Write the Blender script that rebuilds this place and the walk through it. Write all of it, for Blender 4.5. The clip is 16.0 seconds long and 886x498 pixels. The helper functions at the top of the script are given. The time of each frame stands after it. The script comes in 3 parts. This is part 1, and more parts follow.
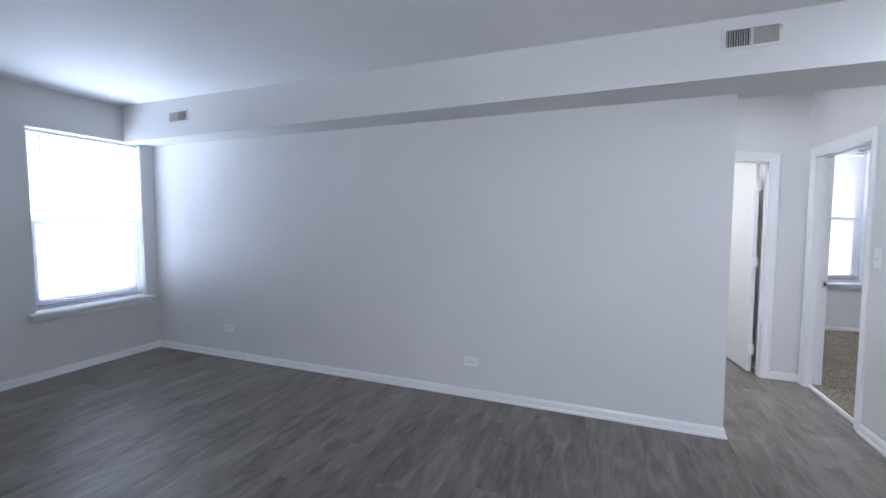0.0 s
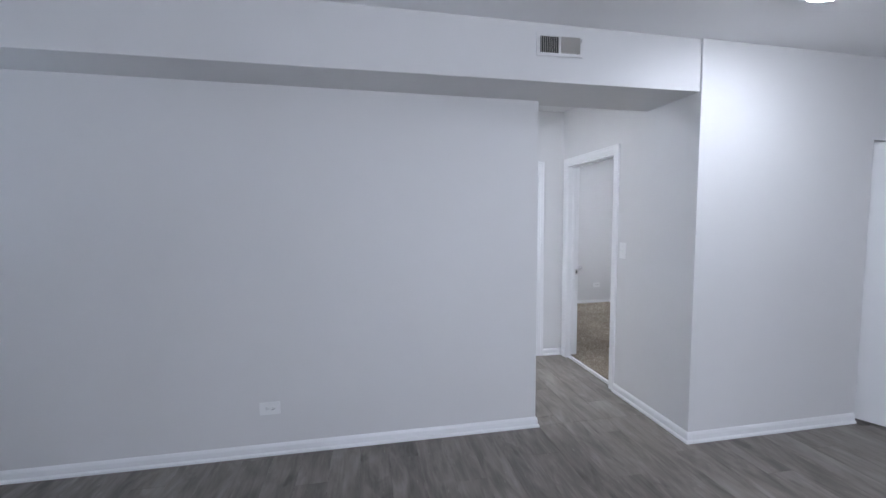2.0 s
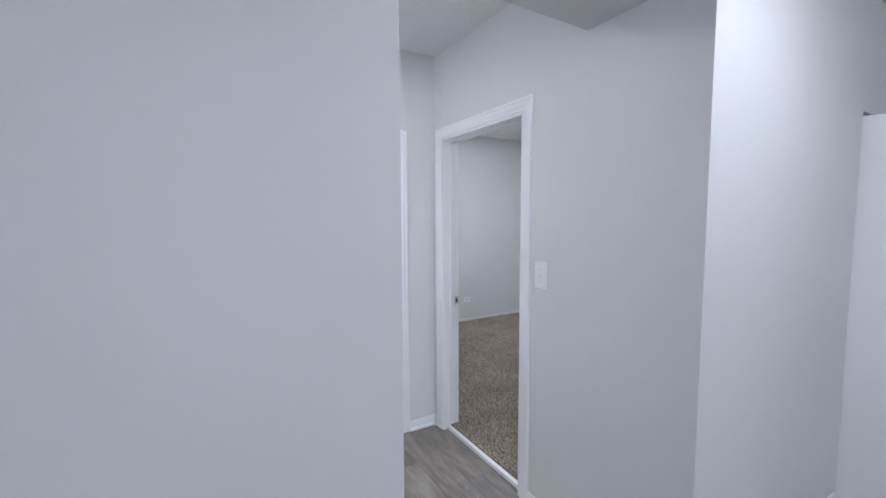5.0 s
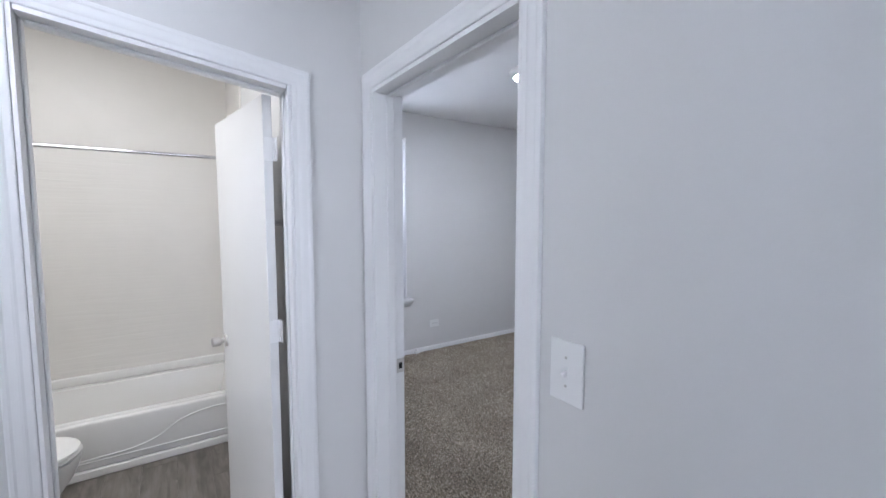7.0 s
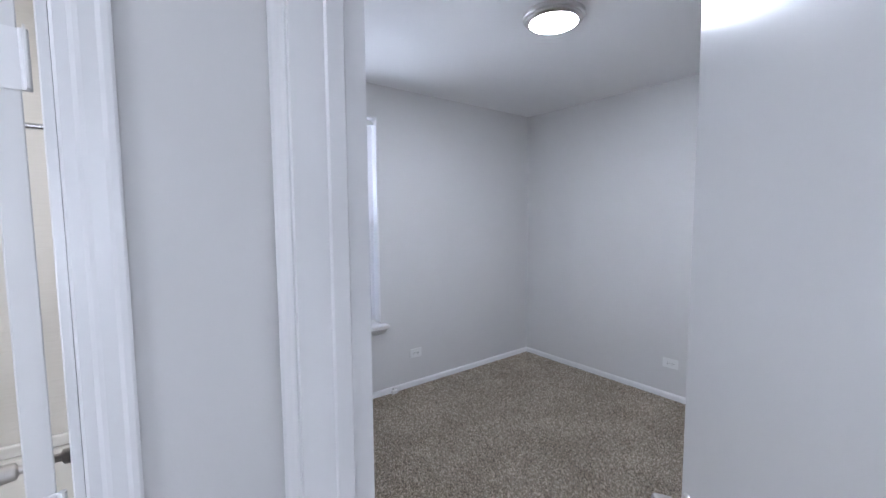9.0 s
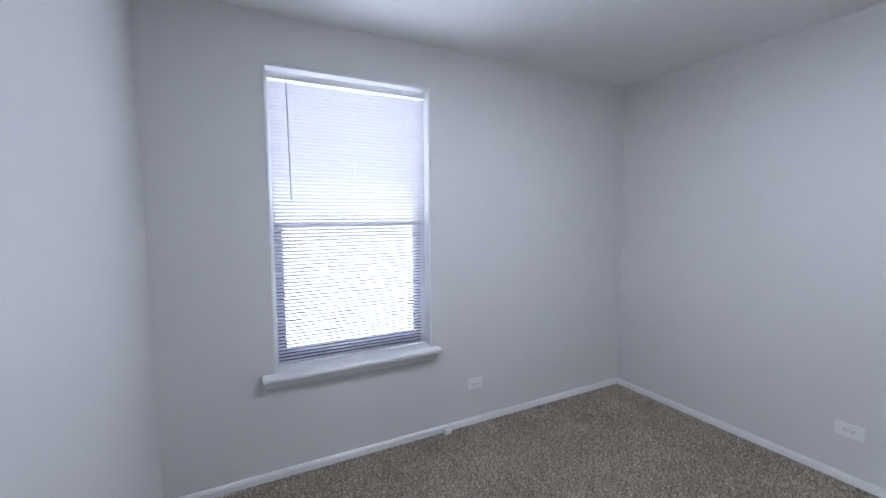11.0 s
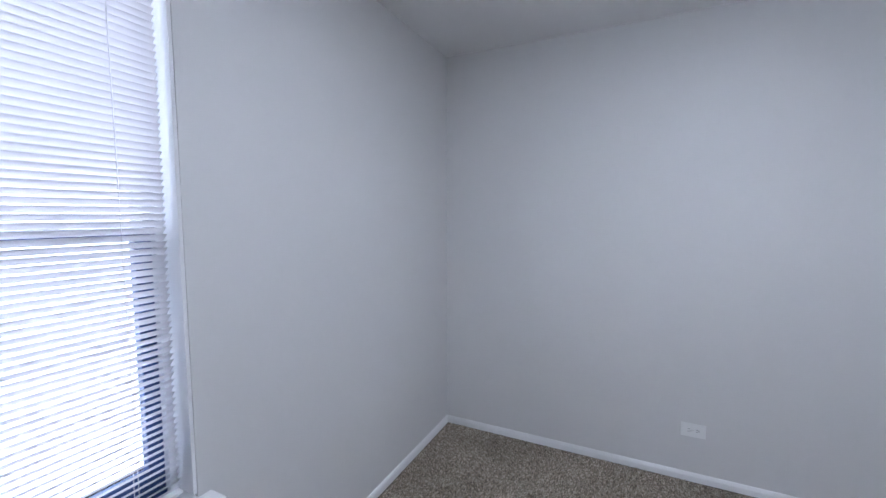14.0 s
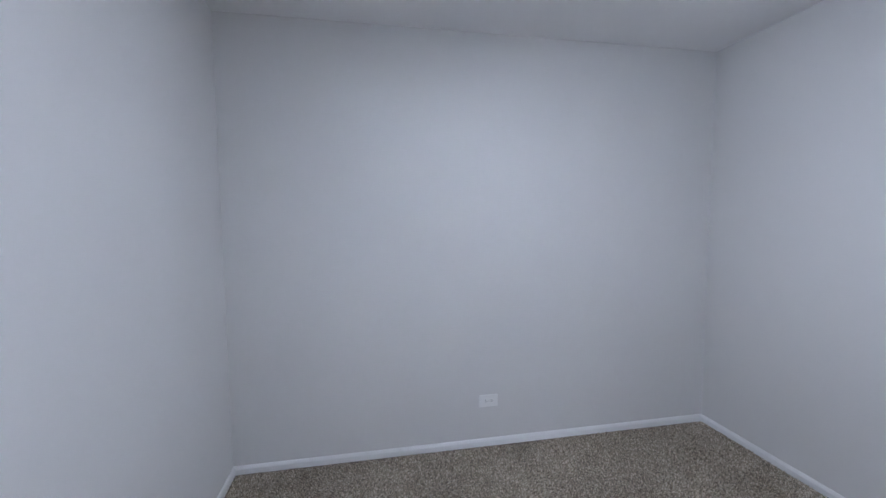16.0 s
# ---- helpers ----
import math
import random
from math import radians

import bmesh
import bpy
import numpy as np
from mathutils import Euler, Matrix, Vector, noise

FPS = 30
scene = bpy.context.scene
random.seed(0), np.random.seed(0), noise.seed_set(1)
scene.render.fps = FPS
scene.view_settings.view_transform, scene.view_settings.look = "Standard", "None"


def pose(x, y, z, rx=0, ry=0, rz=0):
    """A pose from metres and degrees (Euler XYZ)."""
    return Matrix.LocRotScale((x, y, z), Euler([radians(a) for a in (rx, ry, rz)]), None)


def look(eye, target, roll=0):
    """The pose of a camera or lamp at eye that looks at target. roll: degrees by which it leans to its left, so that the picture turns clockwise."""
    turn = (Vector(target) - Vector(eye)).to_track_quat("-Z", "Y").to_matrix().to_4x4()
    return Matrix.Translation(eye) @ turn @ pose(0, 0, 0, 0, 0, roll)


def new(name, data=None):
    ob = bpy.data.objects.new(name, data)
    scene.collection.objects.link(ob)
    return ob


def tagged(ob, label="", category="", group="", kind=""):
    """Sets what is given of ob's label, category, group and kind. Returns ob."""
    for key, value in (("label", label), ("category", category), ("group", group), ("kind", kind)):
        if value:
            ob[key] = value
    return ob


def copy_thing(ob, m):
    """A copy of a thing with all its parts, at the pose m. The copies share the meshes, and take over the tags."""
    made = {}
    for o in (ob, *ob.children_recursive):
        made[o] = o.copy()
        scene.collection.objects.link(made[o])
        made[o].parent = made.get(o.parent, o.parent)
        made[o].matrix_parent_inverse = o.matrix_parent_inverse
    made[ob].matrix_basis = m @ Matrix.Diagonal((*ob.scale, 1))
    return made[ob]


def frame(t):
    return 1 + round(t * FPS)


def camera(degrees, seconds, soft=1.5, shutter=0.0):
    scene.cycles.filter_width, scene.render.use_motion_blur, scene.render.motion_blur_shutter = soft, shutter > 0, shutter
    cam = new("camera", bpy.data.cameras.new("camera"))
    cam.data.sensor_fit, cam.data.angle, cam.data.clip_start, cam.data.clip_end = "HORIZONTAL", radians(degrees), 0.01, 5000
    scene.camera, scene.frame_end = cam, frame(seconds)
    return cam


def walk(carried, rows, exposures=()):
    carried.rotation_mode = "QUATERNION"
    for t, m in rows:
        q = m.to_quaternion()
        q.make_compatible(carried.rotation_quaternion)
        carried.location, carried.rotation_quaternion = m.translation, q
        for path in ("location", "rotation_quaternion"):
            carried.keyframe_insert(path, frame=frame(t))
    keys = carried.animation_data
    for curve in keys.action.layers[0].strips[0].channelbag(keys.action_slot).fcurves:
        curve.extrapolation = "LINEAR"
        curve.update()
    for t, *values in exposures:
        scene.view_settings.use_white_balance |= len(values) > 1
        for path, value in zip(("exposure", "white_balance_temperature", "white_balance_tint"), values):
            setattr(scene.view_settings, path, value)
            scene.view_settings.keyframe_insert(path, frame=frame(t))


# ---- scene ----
cam = camera(95.0, 16.0)
PATH = [
    (0, (-0.803, -3.191, 1.465), (-1.541, -1.336, 1.336), -0.1),
    (0.5, (-0.938, -3.099, 1.461), (-1.4, -1.158, 1.329), -0.3),
    (1, (-1.043, -2.975, 1.483), (-1.229, -0.989, 1.336), -0.3),
    (1.5, (-1.13, -2.834, 1.494), (-1.038, -0.842, 1.348), -0.4),
    (2, (-1.189, -2.66, 1.503), (-0.824, -0.7, 1.351), -0.4),
    (2.5, (-1.194, -2.441, 1.491), (-0.578, -0.543, 1.342), -0.5),
    (3, (-1.125, -2.164, 1.5), (-0.313, -0.343, 1.344), -0.5),
    (3.5, (-1.024, -1.882, 1.499), (-0.076, -0.128, 1.343), -0.6),
    (6, (-0.133, -0.621, 1.525), (0.899, 1.085, 1.367), -0.1),
    (6.5, (0.051, -0.389, 1.534), (1.114, 1.298, 1.374), 0.0),
    (7, (0.209, -0.192, 1.544), (1.319, 1.465, 1.389), -0.0),
    (7.5, (0.349, 0.026, 1.563), (1.517, 1.642, 1.405), -0.1),
    (8, (0.464, 0.237, 1.565), (1.663, 1.83, 1.408), -0.1),
    (8.5, (0.584, 0.45, 1.566), (1.788, 2.04, 1.412), -0.3),
    (9, (0.671, 0.644, 1.572), (1.887, 2.225, 1.414), -0.4),
    (11.5, (1.272, 1.371, 1.561), (2.157, 3.157, 1.395), -0.3),
    (12, (1.408, 1.54, 1.539), (2.352, 3.297, 1.388), -0.5),
    (12.5, (1.536, 1.707, 1.543), (2.642, 3.366, 1.392), -0.4),
    (13, (1.573, 1.916, 1.544), (2.909, 3.397, 1.386), -0.4),
    (13.5, (1.587, 2.169, 1.525), (3.166, 3.387, 1.362), 0.3),
    (14, (1.565, 2.425, 1.568), (3.354, 3.298, 1.400), -0.1),
    (14.5, (1.553, 2.592, 1.570), (3.471, 3.13, 1.404), -0.1),
    (15, (1.561, 2.728, 1.548), (3.544, 2.936, 1.385), -0.0),
    (15.5, (1.628, 2.82, 1.506), (3.62, 2.733, 1.358), -0.0),
    (16, (1.723, 2.887, 1.532), (3.682, 2.512, 1.378), -0.4),
]
walk(cam, [(t, look(eye, target, roll)) for t, eye, target, roll in PATH], [(0, 0.40, 5650, 13), (3.5, 0.36, 5700, 13), (6, 0.32, 5650, 13), (9, 0.3, 5600, 14), (12, 0.2, 5500, 14), (16, 0.22, 5450, 14)])

# ---- light ----
world = bpy.data.worlds.new("world")
scene.world = world
world.use_nodes = True
wn = world.node_tree.nodes
sky = wn.new("ShaderNodeTexSky")
sky.sky_type = "NISHITA"
sky.sun_disc = False
sky.sun_elevation = radians(40)
sky.sun_rotation = radians(200)
world.node_tree.links.new(sky.outputs[0], wn["Background"].inputs[0])
wn["Background"].inputs[1].default_value = 0.1

WINDOW_WATTS = 59
WEST_WATTS = 104
BED_GLOW, LIVING_GLOW, ENTRY_GLOW, HALL_FILL_GLOW = 146.0, 60.0, 28.0, 84.0
SOUTH_WATTS = 74


def window_light(m, watts, color=(0.93, 0.95, 1.0)):
    """Sky light standing just outside a window's opening."""
    data = bpy.data.lights.new("sky_light", "AREA")
    data.shape, data.size, data.size_y, data.energy = "RECTANGLE", 1.5, 2.2, watts
    data.color = color
    ob = new("sky_light", data)
    ob.matrix_world = m
    return ob


window_light(look((1.833, 4.45, 1.52), (1.833, 0, 1.52)), WINDOW_WATTS)
window_light(look((-6.47, -0.63, 1.5), (0, -0.63, 1.5)), WEST_WATTS, (0.80, 0.89, 1.0))
# lights the room through the assumed south window, which stays unseen
window_light(look((-0.3, -5.95, 1.5), (-0.3, 0, 1.5)), SOUTH_WATTS, (0.97, 0.97, 1.0)).data.size = 2.4
bath_lamp = bpy.data.lights.new("bath_light", "AREA")
bath_lamp.size, bath_lamp.energy, bath_lamp.color = 0.8, 18, (1.0, 0.94, 0.84)
new("bath_light", bath_lamp).matrix_world = pose(-0.45, 2.2, 2.8)


# ---- materials ----
def mat(name, color, rough=0.5, metal=0.0, var=0.05, scale=6.0, bump=0.0, bump_scale=200.0, stretch=(1, 1, 1), emit=0.0, spec=0.5):
    m = bpy.data.materials.new(name)
    m.use_nodes = True
    nt = m.node_tree
    n, link = nt.nodes, nt.links.new
    b = n["Principled BSDF"]
    b.inputs["Roughness"].default_value, b.inputs["Metallic"].default_value = rough, metal
    b.inputs["Specular IOR Level"].default_value = spec
    tc = n.new("ShaderNodeTexCoord")
    mp = n.new("ShaderNodeMapping")
    mp.inputs["Scale"].default_value = stretch
    link(tc.outputs["Object"], mp.inputs[0])
    big = n.new("ShaderNodeTexNoise")
    big.inputs["Scale"].default_value, big.inputs["Detail"].default_value = scale, 6
    link(mp.outputs[0], big.inputs["Vector"])
    ramp = n.new("ShaderNodeMapRange")
    ramp.inputs[1].default_value, ramp.inputs[2].default_value = 0.25, 0.75
    ramp.inputs[3].default_value, ramp.inputs[4].default_value = 1 - var, 1 + var
    link(big.outputs[0], ramp.inputs[0])
    mul = n.new("ShaderNodeVectorMath")
    mul.operation = "SCALE"
    mul.inputs[0].default_value = color
    link(ramp.outputs[0], mul.inputs["Scale"])
    link(mul.outputs[0], b.inputs["Base Color"])
    if bump:
        fine = n.new("ShaderNodeTexNoise")
        fine.inputs["Scale"].default_value, fine.inputs["Detail"].default_value = bump_scale, 3
        link(mp.outputs[0], fine.inputs["Vector"])
        bp = n.new("ShaderNodeBump")
        bp.inputs["Strength"].default_value, bp.inputs["Distance"].default_value = bump, 0.002
        link(fine.outputs[0], bp.inputs["Height"])
        link(bp.outputs[0], b.inputs["Normal"])
    if emit:
        b.inputs["Emission Color"].default_value = (0.98, 0.98, 0.99, 1)
        b.inputs["Emission Strength"].default_value = emit
    return m


def wood_floor(name):
    """Grey-brown vinyl plank: long grain along y with darker cathedral streaks, each plank shifted."""
    m = bpy.data.materials.new(name)
    m.use_nodes = True
    nt = m.node_tree
    n, link = nt.nodes, nt.links.new
    b = n["Principled BSDF"]
    info = n.new("ShaderNodeObjectInfo")
    tc = n.new("ShaderNodeTexCoord")
    off = n.new("ShaderNodeVectorMath")
    off.operation = "MULTIPLY_ADD"
    comb = n.new("ShaderNodeCombineXYZ")
    for k in range(3):
        link(info.outputs["Random"], comb.inputs[k])
    off.inputs[1].default_value = (37, 61, 5)
    link(comb.outputs[0], off.inputs[0])
    link(tc.outputs["Object"], off.inputs[2])

    def noisy(sx, sy, detail, dist):
        mp = n.new("ShaderNodeMapping")
        mp.inputs["Scale"].default_value = (sx, sy, 1)
        link(off.outputs[0], mp.inputs[0])
        t = n.new("ShaderNodeTexNoise")
        t.inputs["Scale"].default_value, t.inputs["Detail"].default_value = 1, detail
        t.inputs["Distortion"].default_value = dist
        link(mp.outputs[0], t.inputs["Vector"])
        return t.outputs[0]

    grain = noisy(70, 4.5, 6, 0.8)
    streak = noisy(10, 2.4, 7, 1.8)
    cloud = noisy(4.5, 1.3, 4, 0.8)
    mix1 = n.new("ShaderNodeMix")
    mix1.data_type = "FLOAT"
    mix1.inputs[0].default_value = 0.68
    link(grain, mix1.inputs[2])
    link(streak, mix1.inputs[3])
    mix2 = n.new("ShaderNodeMix")
    mix2.data_type = "FLOAT"
    mix2.inputs[0].default_value = 0.42
    link(mix1.outputs[0], mix2.inputs[2])
    link(cloud, mix2.inputs[3])
    add = n.new("ShaderNodeMath")
    add.operation = "MULTIPLY_ADD"
    add.inputs[1].default_value, add.inputs[2].default_value = 0.030, -0.015
    link(info.outputs["Random"], add.inputs[0])
    tot = n.new("ShaderNodeMath")
    link(mix2.outputs[0], tot.inputs[0])
    link(add.outputs[0], tot.inputs[1])
    knots = noisy(7, 3.0, 5, 1.2)
    dark = n.new("ShaderNodeMapRange")
    dark.inputs[1].default_value, dark.inputs[2].default_value = 0.60, 0.74
    dark.inputs[3].default_value, dark.inputs[4].default_value = 0.0, -0.11
    link(knots, dark.inputs[0])
    flecks = noisy(60, 22, 2, 0.5)
    light = n.new("ShaderNodeMapRange")
    light.inputs[1].default_value, light.inputs[2].default_value = 0.68, 0.78
    light.inputs[3].default_value, light.inputs[4].default_value = 0.0, 0.16
    link(flecks, light.inputs[0])
    both = n.new("ShaderNodeMath")
    link(dark.outputs[0], both.inputs[0])
    link(light.outputs[0], both.inputs[1])
    allin = n.new("ShaderNodeMath")
    link(tot.outputs[0], allin.inputs[0])
    link(both.outputs[0], allin.inputs[1])
    tot = allin
    ramp = n.new("ShaderNodeValToRGB")
    el = ramp.color_ramp.elements
    el[0].position, el[0].color = 0.36, (0.098, 0.083, 0.071, 1)
    el[1].position, el[1].color = 0.64, (0.275, 0.250, 0.220, 1)
    mid = el.new(0.5)
    mid.color = (0.182, 0.161, 0.140, 1)
    link(tot.outputs[0], ramp.inputs[0])
    link(ramp.outputs[0], b.inputs["Base Color"])
    b.inputs["Roughness"].default_value = 0.36
    bp = n.new("ShaderNodeBump")
    bp.inputs["Strength"].default_value, bp.inputs["Distance"].default_value = 0.25, 0.001
    link(grain, bp.inputs["Height"])
    link(bp.outputs[0], b.inputs["Normal"])
    return m


def tuft_mat(name):
    m = bpy.data.materials.new(name)
    m.use_nodes = True
    n, link = m.node_tree.nodes, m.node_tree.links.new
    b = n["Principled BSDF"]
    geo = n.new("ShaderNodeNewGeometry")
    tc = n.new("ShaderNodeTexCoord")
    ns = n.new("ShaderNodeTexNoise")
    ns.inputs["Scale"].default_value, ns.inputs["Detail"].default_value = 3, 5
    link(tc.outputs["Object"], ns.inputs["Vector"])
    ramp = n.new("ShaderNodeValToRGB")
    el = ramp.color_ramp.elements
    el[0].position, el[0].color = 0.0, (0.165, 0.135, 0.100, 1)
    el[1].position, el[1].color = 1.0, (0.74, 0.66, 0.53, 1)
    el.new(0.3).color = (0.34, 0.290, 0.224, 1)
    el.new(0.7).color = (0.46, 0.400, 0.312, 1)
    add = n.new("ShaderNodeMath")
    add.operation = "MULTIPLY_ADD"
    add.inputs[1].default_value = 0.5
    sub = n.new("ShaderNodeMath")
    sub.operation = "SUBTRACT"
    sub.inputs[1].default_value = 0.25
    link(ns.outputs[0], add.inputs[0])
    link(geo.outputs["Random Per Island"], sub.inputs[0])
    link(sub.outputs[0], add.inputs[2])
    link(add.outputs[0], ramp.inputs[0])
    link(ramp.outputs[0], b.inputs["Base Color"])
    b.inputs["Roughness"].default_value = 0.95
    b.inputs["Specular IOR Level"].default_value = 0.1
    return m


def slat_mat(name):
    m = bpy.data.materials.new(name)
    m.use_nodes = True
    n, link = m.node_tree.nodes, m.node_tree.links.new
    b = n["Principled BSDF"]
    b.inputs["Base Color"].default_value = (0.87, 0.86, 0.87, 1)
    b.inputs["Roughness"].default_value = 0.4
    tr = n.new("ShaderNodeBsdfTranslucent")
    tr.inputs[0].default_value = (0.96, 0.94, 0.95, 1)
    mx = n.new("ShaderNodeMixShader")
    mx.inputs[0].default_value = 0.23
    link(b.outputs[0], mx.inputs[1])
    link(tr.outputs[0], mx.inputs[2])
    link(mx.outputs[0], n["Material Output"].inputs[0])
    return m


def glass_mat(name):
    m = bpy.data.materials.new(name)
    m.use_nodes = True
    b = m.node_tree.nodes["Principled BSDF"]
    b.inputs["Base Color"].default_value = (0.96, 0.98, 1, 1)
    b.inputs["Roughness"].default_value = 0.0
    b.inputs["Transmission Weight"].default_value = 1.0
    b.inputs["IOR"].default_value = 1.45
    return m


def surround_mat(name):
    """Off-white acrylic wall panel with fine horizontal ripples."""
    m = mat(name, (0.80, 0.775, 0.73), 0.42, var=0.015)
    n, link = m.node_tree.nodes, m.node_tree.links.new
    tc = n.new("ShaderNodeTexCoord")
    mp = n.new("ShaderNodeMapping")
    mp.inputs["Scale"].default_value = (2.2, 2.2, 42)
    link(tc.outputs["Object"], mp.inputs[0])
    ns = n.new("ShaderNodeTexNoise")
    ns.inputs["Scale"].default_value, ns.inputs["Detail"].default_value, ns.inputs["Distortion"].default_value = 1, 3, 0.8
    link(mp.outputs[0], ns.inputs["Vector"])
    bp = n.new("ShaderNodeBump")
    bp.inputs["Strength"].default_value, bp.inputs["Distance"].default_value = 0.35, 0.006
    link(ns.outputs[0], bp.inputs["Height"])
    link(bp.outputs[0], n["Principled BSDF"].inputs["Normal"])
    return m


WALL = mat("wall_paint", (0.71, 0.705, 0.695), 0.55, var=0.02, scale=1.3, bump=0.12, bump_scale=160)
CEIL = mat("ceiling_paint", (0.86, 0.86, 0.855), 0.7, var=0.015, scale=1.5, bump=0.15, bump_scale=120)
TRIM = mat("trim_enamel", (0.84, 0.84, 0.84), 0.3, var=0.012, scale=5, bump=0.03, bump_scale=60)
DOORW = mat("door_enamel", (0.79, 0.79, 0.785), 0.25, var=0.015, scale=3, bump=0.05, bump_scale=45)
PLASTIC = mat("white_plastic", (0.84, 0.84, 0.83), 0.3, var=0.01)
# near-black puts the shade inside slots, holes and vent gaps into colour
SLOT = mat("dark_slot", (0.012, 0.012, 0.012), 0.8)
GRAYP = mat("grey_metal_slat", (0.50, 0.50, 0.48), 0.45, var=0.04)
VENTP = mat("painted_louvre", (0.58, 0.56, 0.52), 0.5, var=0.04)
NICKEL = mat("brushed_nickel", (0.62, 0.60, 0.58), 0.28, 1.0, var=0.05, scale=30, stretch=(1, 1, 20))
CHROME = mat("chrome", (0.75, 0.75, 0.76), 0.12, 1.0, var=0.02)
BRASS = mat("polished_brass", (0.86, 0.72, 0.45), 0.2, 1.0, var=0.05)
GLOWS = {k: mat("lamp_diffuser_" + k, (0.9, 0.9, 0.88), 0.5, emit=e) for k, e in (("bed", BED_GLOW), ("living", LIVING_GLOW), ("entry", ENTRY_GLOW), ("hall", HALL_FILL_GLOW))}
# blue flare and backlit shade are put into the dark sash colour
SASH_BACKLIT = mat("backlit_sash_vinyl", (0.015, 0.045, 0.15), 0.4, var=0.05)
PORC = mat("porcelain", (0.84, 0.83, 0.80), 0.26, var=0.01)
FLOOR = wood_floor("vinyl_plank")
SUBFLOOR = mat("joint_dark", (0.06, 0.052, 0.046), 0.7)
BACKING = mat("carpet_backing", (0.16, 0.135, 0.11), 0.95, var=0.2, scale=80)
TUFT = tuft_mat("carpet_tuft")
SLAT = slat_mat("blind_slat")
GLASS = glass_mat("window_glass")
PANEL = surround_mat("bath_panel")
GAP_SHADE = mat("black_door_gap_shade", (0.02, 0.02, 0.022), 0.6)


# ---- mesh helpers ----
def box(bm, x0, y0, z0, x1, y1, z1, bev=0.0, seg=1):
    vs = [bm.verts.new((x, y, z)) for x in (x0, x1) for y in (y0, y1) for z in (z0, z1)]
    fs = [bm.faces.new([vs[i] for i in f]) for f in ((0, 1, 3, 2), (4, 6, 7, 5), (0, 4, 5, 1), (2, 3, 7, 6), (0, 2, 6, 4), (1, 5, 7, 3))]
    if bev:
        es = list({e for f in fs for e in f.edges})
        bmesh.ops.bevel(bm, geom=es, offset=bev, segments=seg, affect="EDGES", profile=0.5)
    return bm


def cyl(bm, p0, p1, r, r2=None, seg=20):
    p0, p1 = Vector(p0), Vector(p1)
    q = (p1 - p0).to_track_quat("Z", "Y").to_matrix().to_4x4()
    bmesh.ops.create_cone(bm, cap_ends=True, segments=seg, radius1=r, radius2=r if r2 is None else r2, depth=(p1 - p0).length,
                          matrix=Matrix.Translation((p0 + p1) / 2) @ q)
    return bm


def lathe(bm, prof, m=Matrix(), seg=32, sx=1.0, sy=1.0):
    """Turn a profile of (radius, height) round z."""
    rings = []
    for r, z in prof:
        rings.append([bm.verts.new(m @ Vector((max(r, 1e-4) * math.cos(2 * math.pi * k / seg) * sx, max(r, 1e-4) * math.sin(2 * math.pi * k / seg) * sy, z))) for k in range(seg)])
    for a, b in zip(rings, rings[1:]):
        for k in range(seg):
            bm.faces.new((a[k], a[(k + 1) % seg], b[(k + 1) % seg], b[k]))
    bm.faces.new(rings[0][::-1])
    bm.faces.new(rings[-1])
    return bm


def sweep(bm, prof, p0, p1, out, up=(0, 0, 1), miter0=0.0, miter1=0.0):
    """Run a profile of (depth, height) from p0 to p1; each end is sheared by its miter per unit of depth."""
    p0, p1, out, up = Vector(p0), Vector(p1), Vector(out), Vector(up)
    d = (p1 - p0).normalized()
    a = [bm.verts.new(p0 + out * o + up * h + d * miter0 * o) for o, h in prof]
    b = [bm.verts.new(p1 + out * o + up * h + d * miter1 * o) for o, h in prof]
    k = len(prof)
    for i in range(k):
        bm.faces.new((a[i], a[(i + 1) % k], b[(i + 1) % k], b[i]))
    bm.faces.new(a[::-1])
    bm.faces.new(b)
    bmesh.ops.recalc_face_normals(bm, faces=bm.faces)
    return bm


def mesh_of(name, bm, material, smooth=False):
    me = bpy.data.meshes.new(name)
    bmesh.ops.recalc_face_normals(bm, faces=bm.faces)
    bm.to_mesh(me)
    bm.free()
    me.materials.append(material)
    if smooth:
        for p in me.polygons:
            p.use_smooth = True
        me.set_sharp_from_angle(angle=radians(40))
    return me


def part(name, bm, material, parent, label="", smooth=False):
    ob = new(name, mesh_of(name, bm, material, smooth))
    ob.parent = parent
    if label:
        ob["label"] = label
    return ob


def thing(name, m, label, category, group="", kind=""):
    ob = new(name)
    ob.empty_display_size = 0.05
    ob.matrix_world = m
    return tagged(ob, label, category, group, kind)


def solid(name, boxes, material, label, category="wall"):
    """A piece of the setting out of butted boxes."""
    bm = bmesh.new()
    for b in boxes:
        box(bm, *b)
    ob = new(name, mesh_of(name, bm, material))
    return tagged(ob, label, category, kind="structure")


# ---- walls, floors, ceilings ----
H = 2.9
XL, XE = -5.70, 4.25
YB, XB = 3.68, 4.205
GREY = "light grey painted plaster wall"
solid("wall_living_north", [(XL, 0, 0, -0.025, 0.11, H)], WALL, "long light grey painted living room wall", "wall")
solid("wall_hall_left", [(-1.42, 0.11, 0, -1.3, 1.41, H)], WALL, GREY)
solid("wall_hall_end", [(-1.3, 1.41, 0, -0.138, 1.53, H), (-0.138, 1.41, 2.12, 0.60, 1.53, H), (0.60, 1.41, 0, 0.88, 1.53, H)], WALL,
      "light grey wall with the bathroom doorway")
for v in bpy.data.objects["wall_hall_end"].data.vertices:
    if 2.0 < v.co.z < 2.2:
        v.co.z = 2.03 if v.co.x > 0 else 2.125
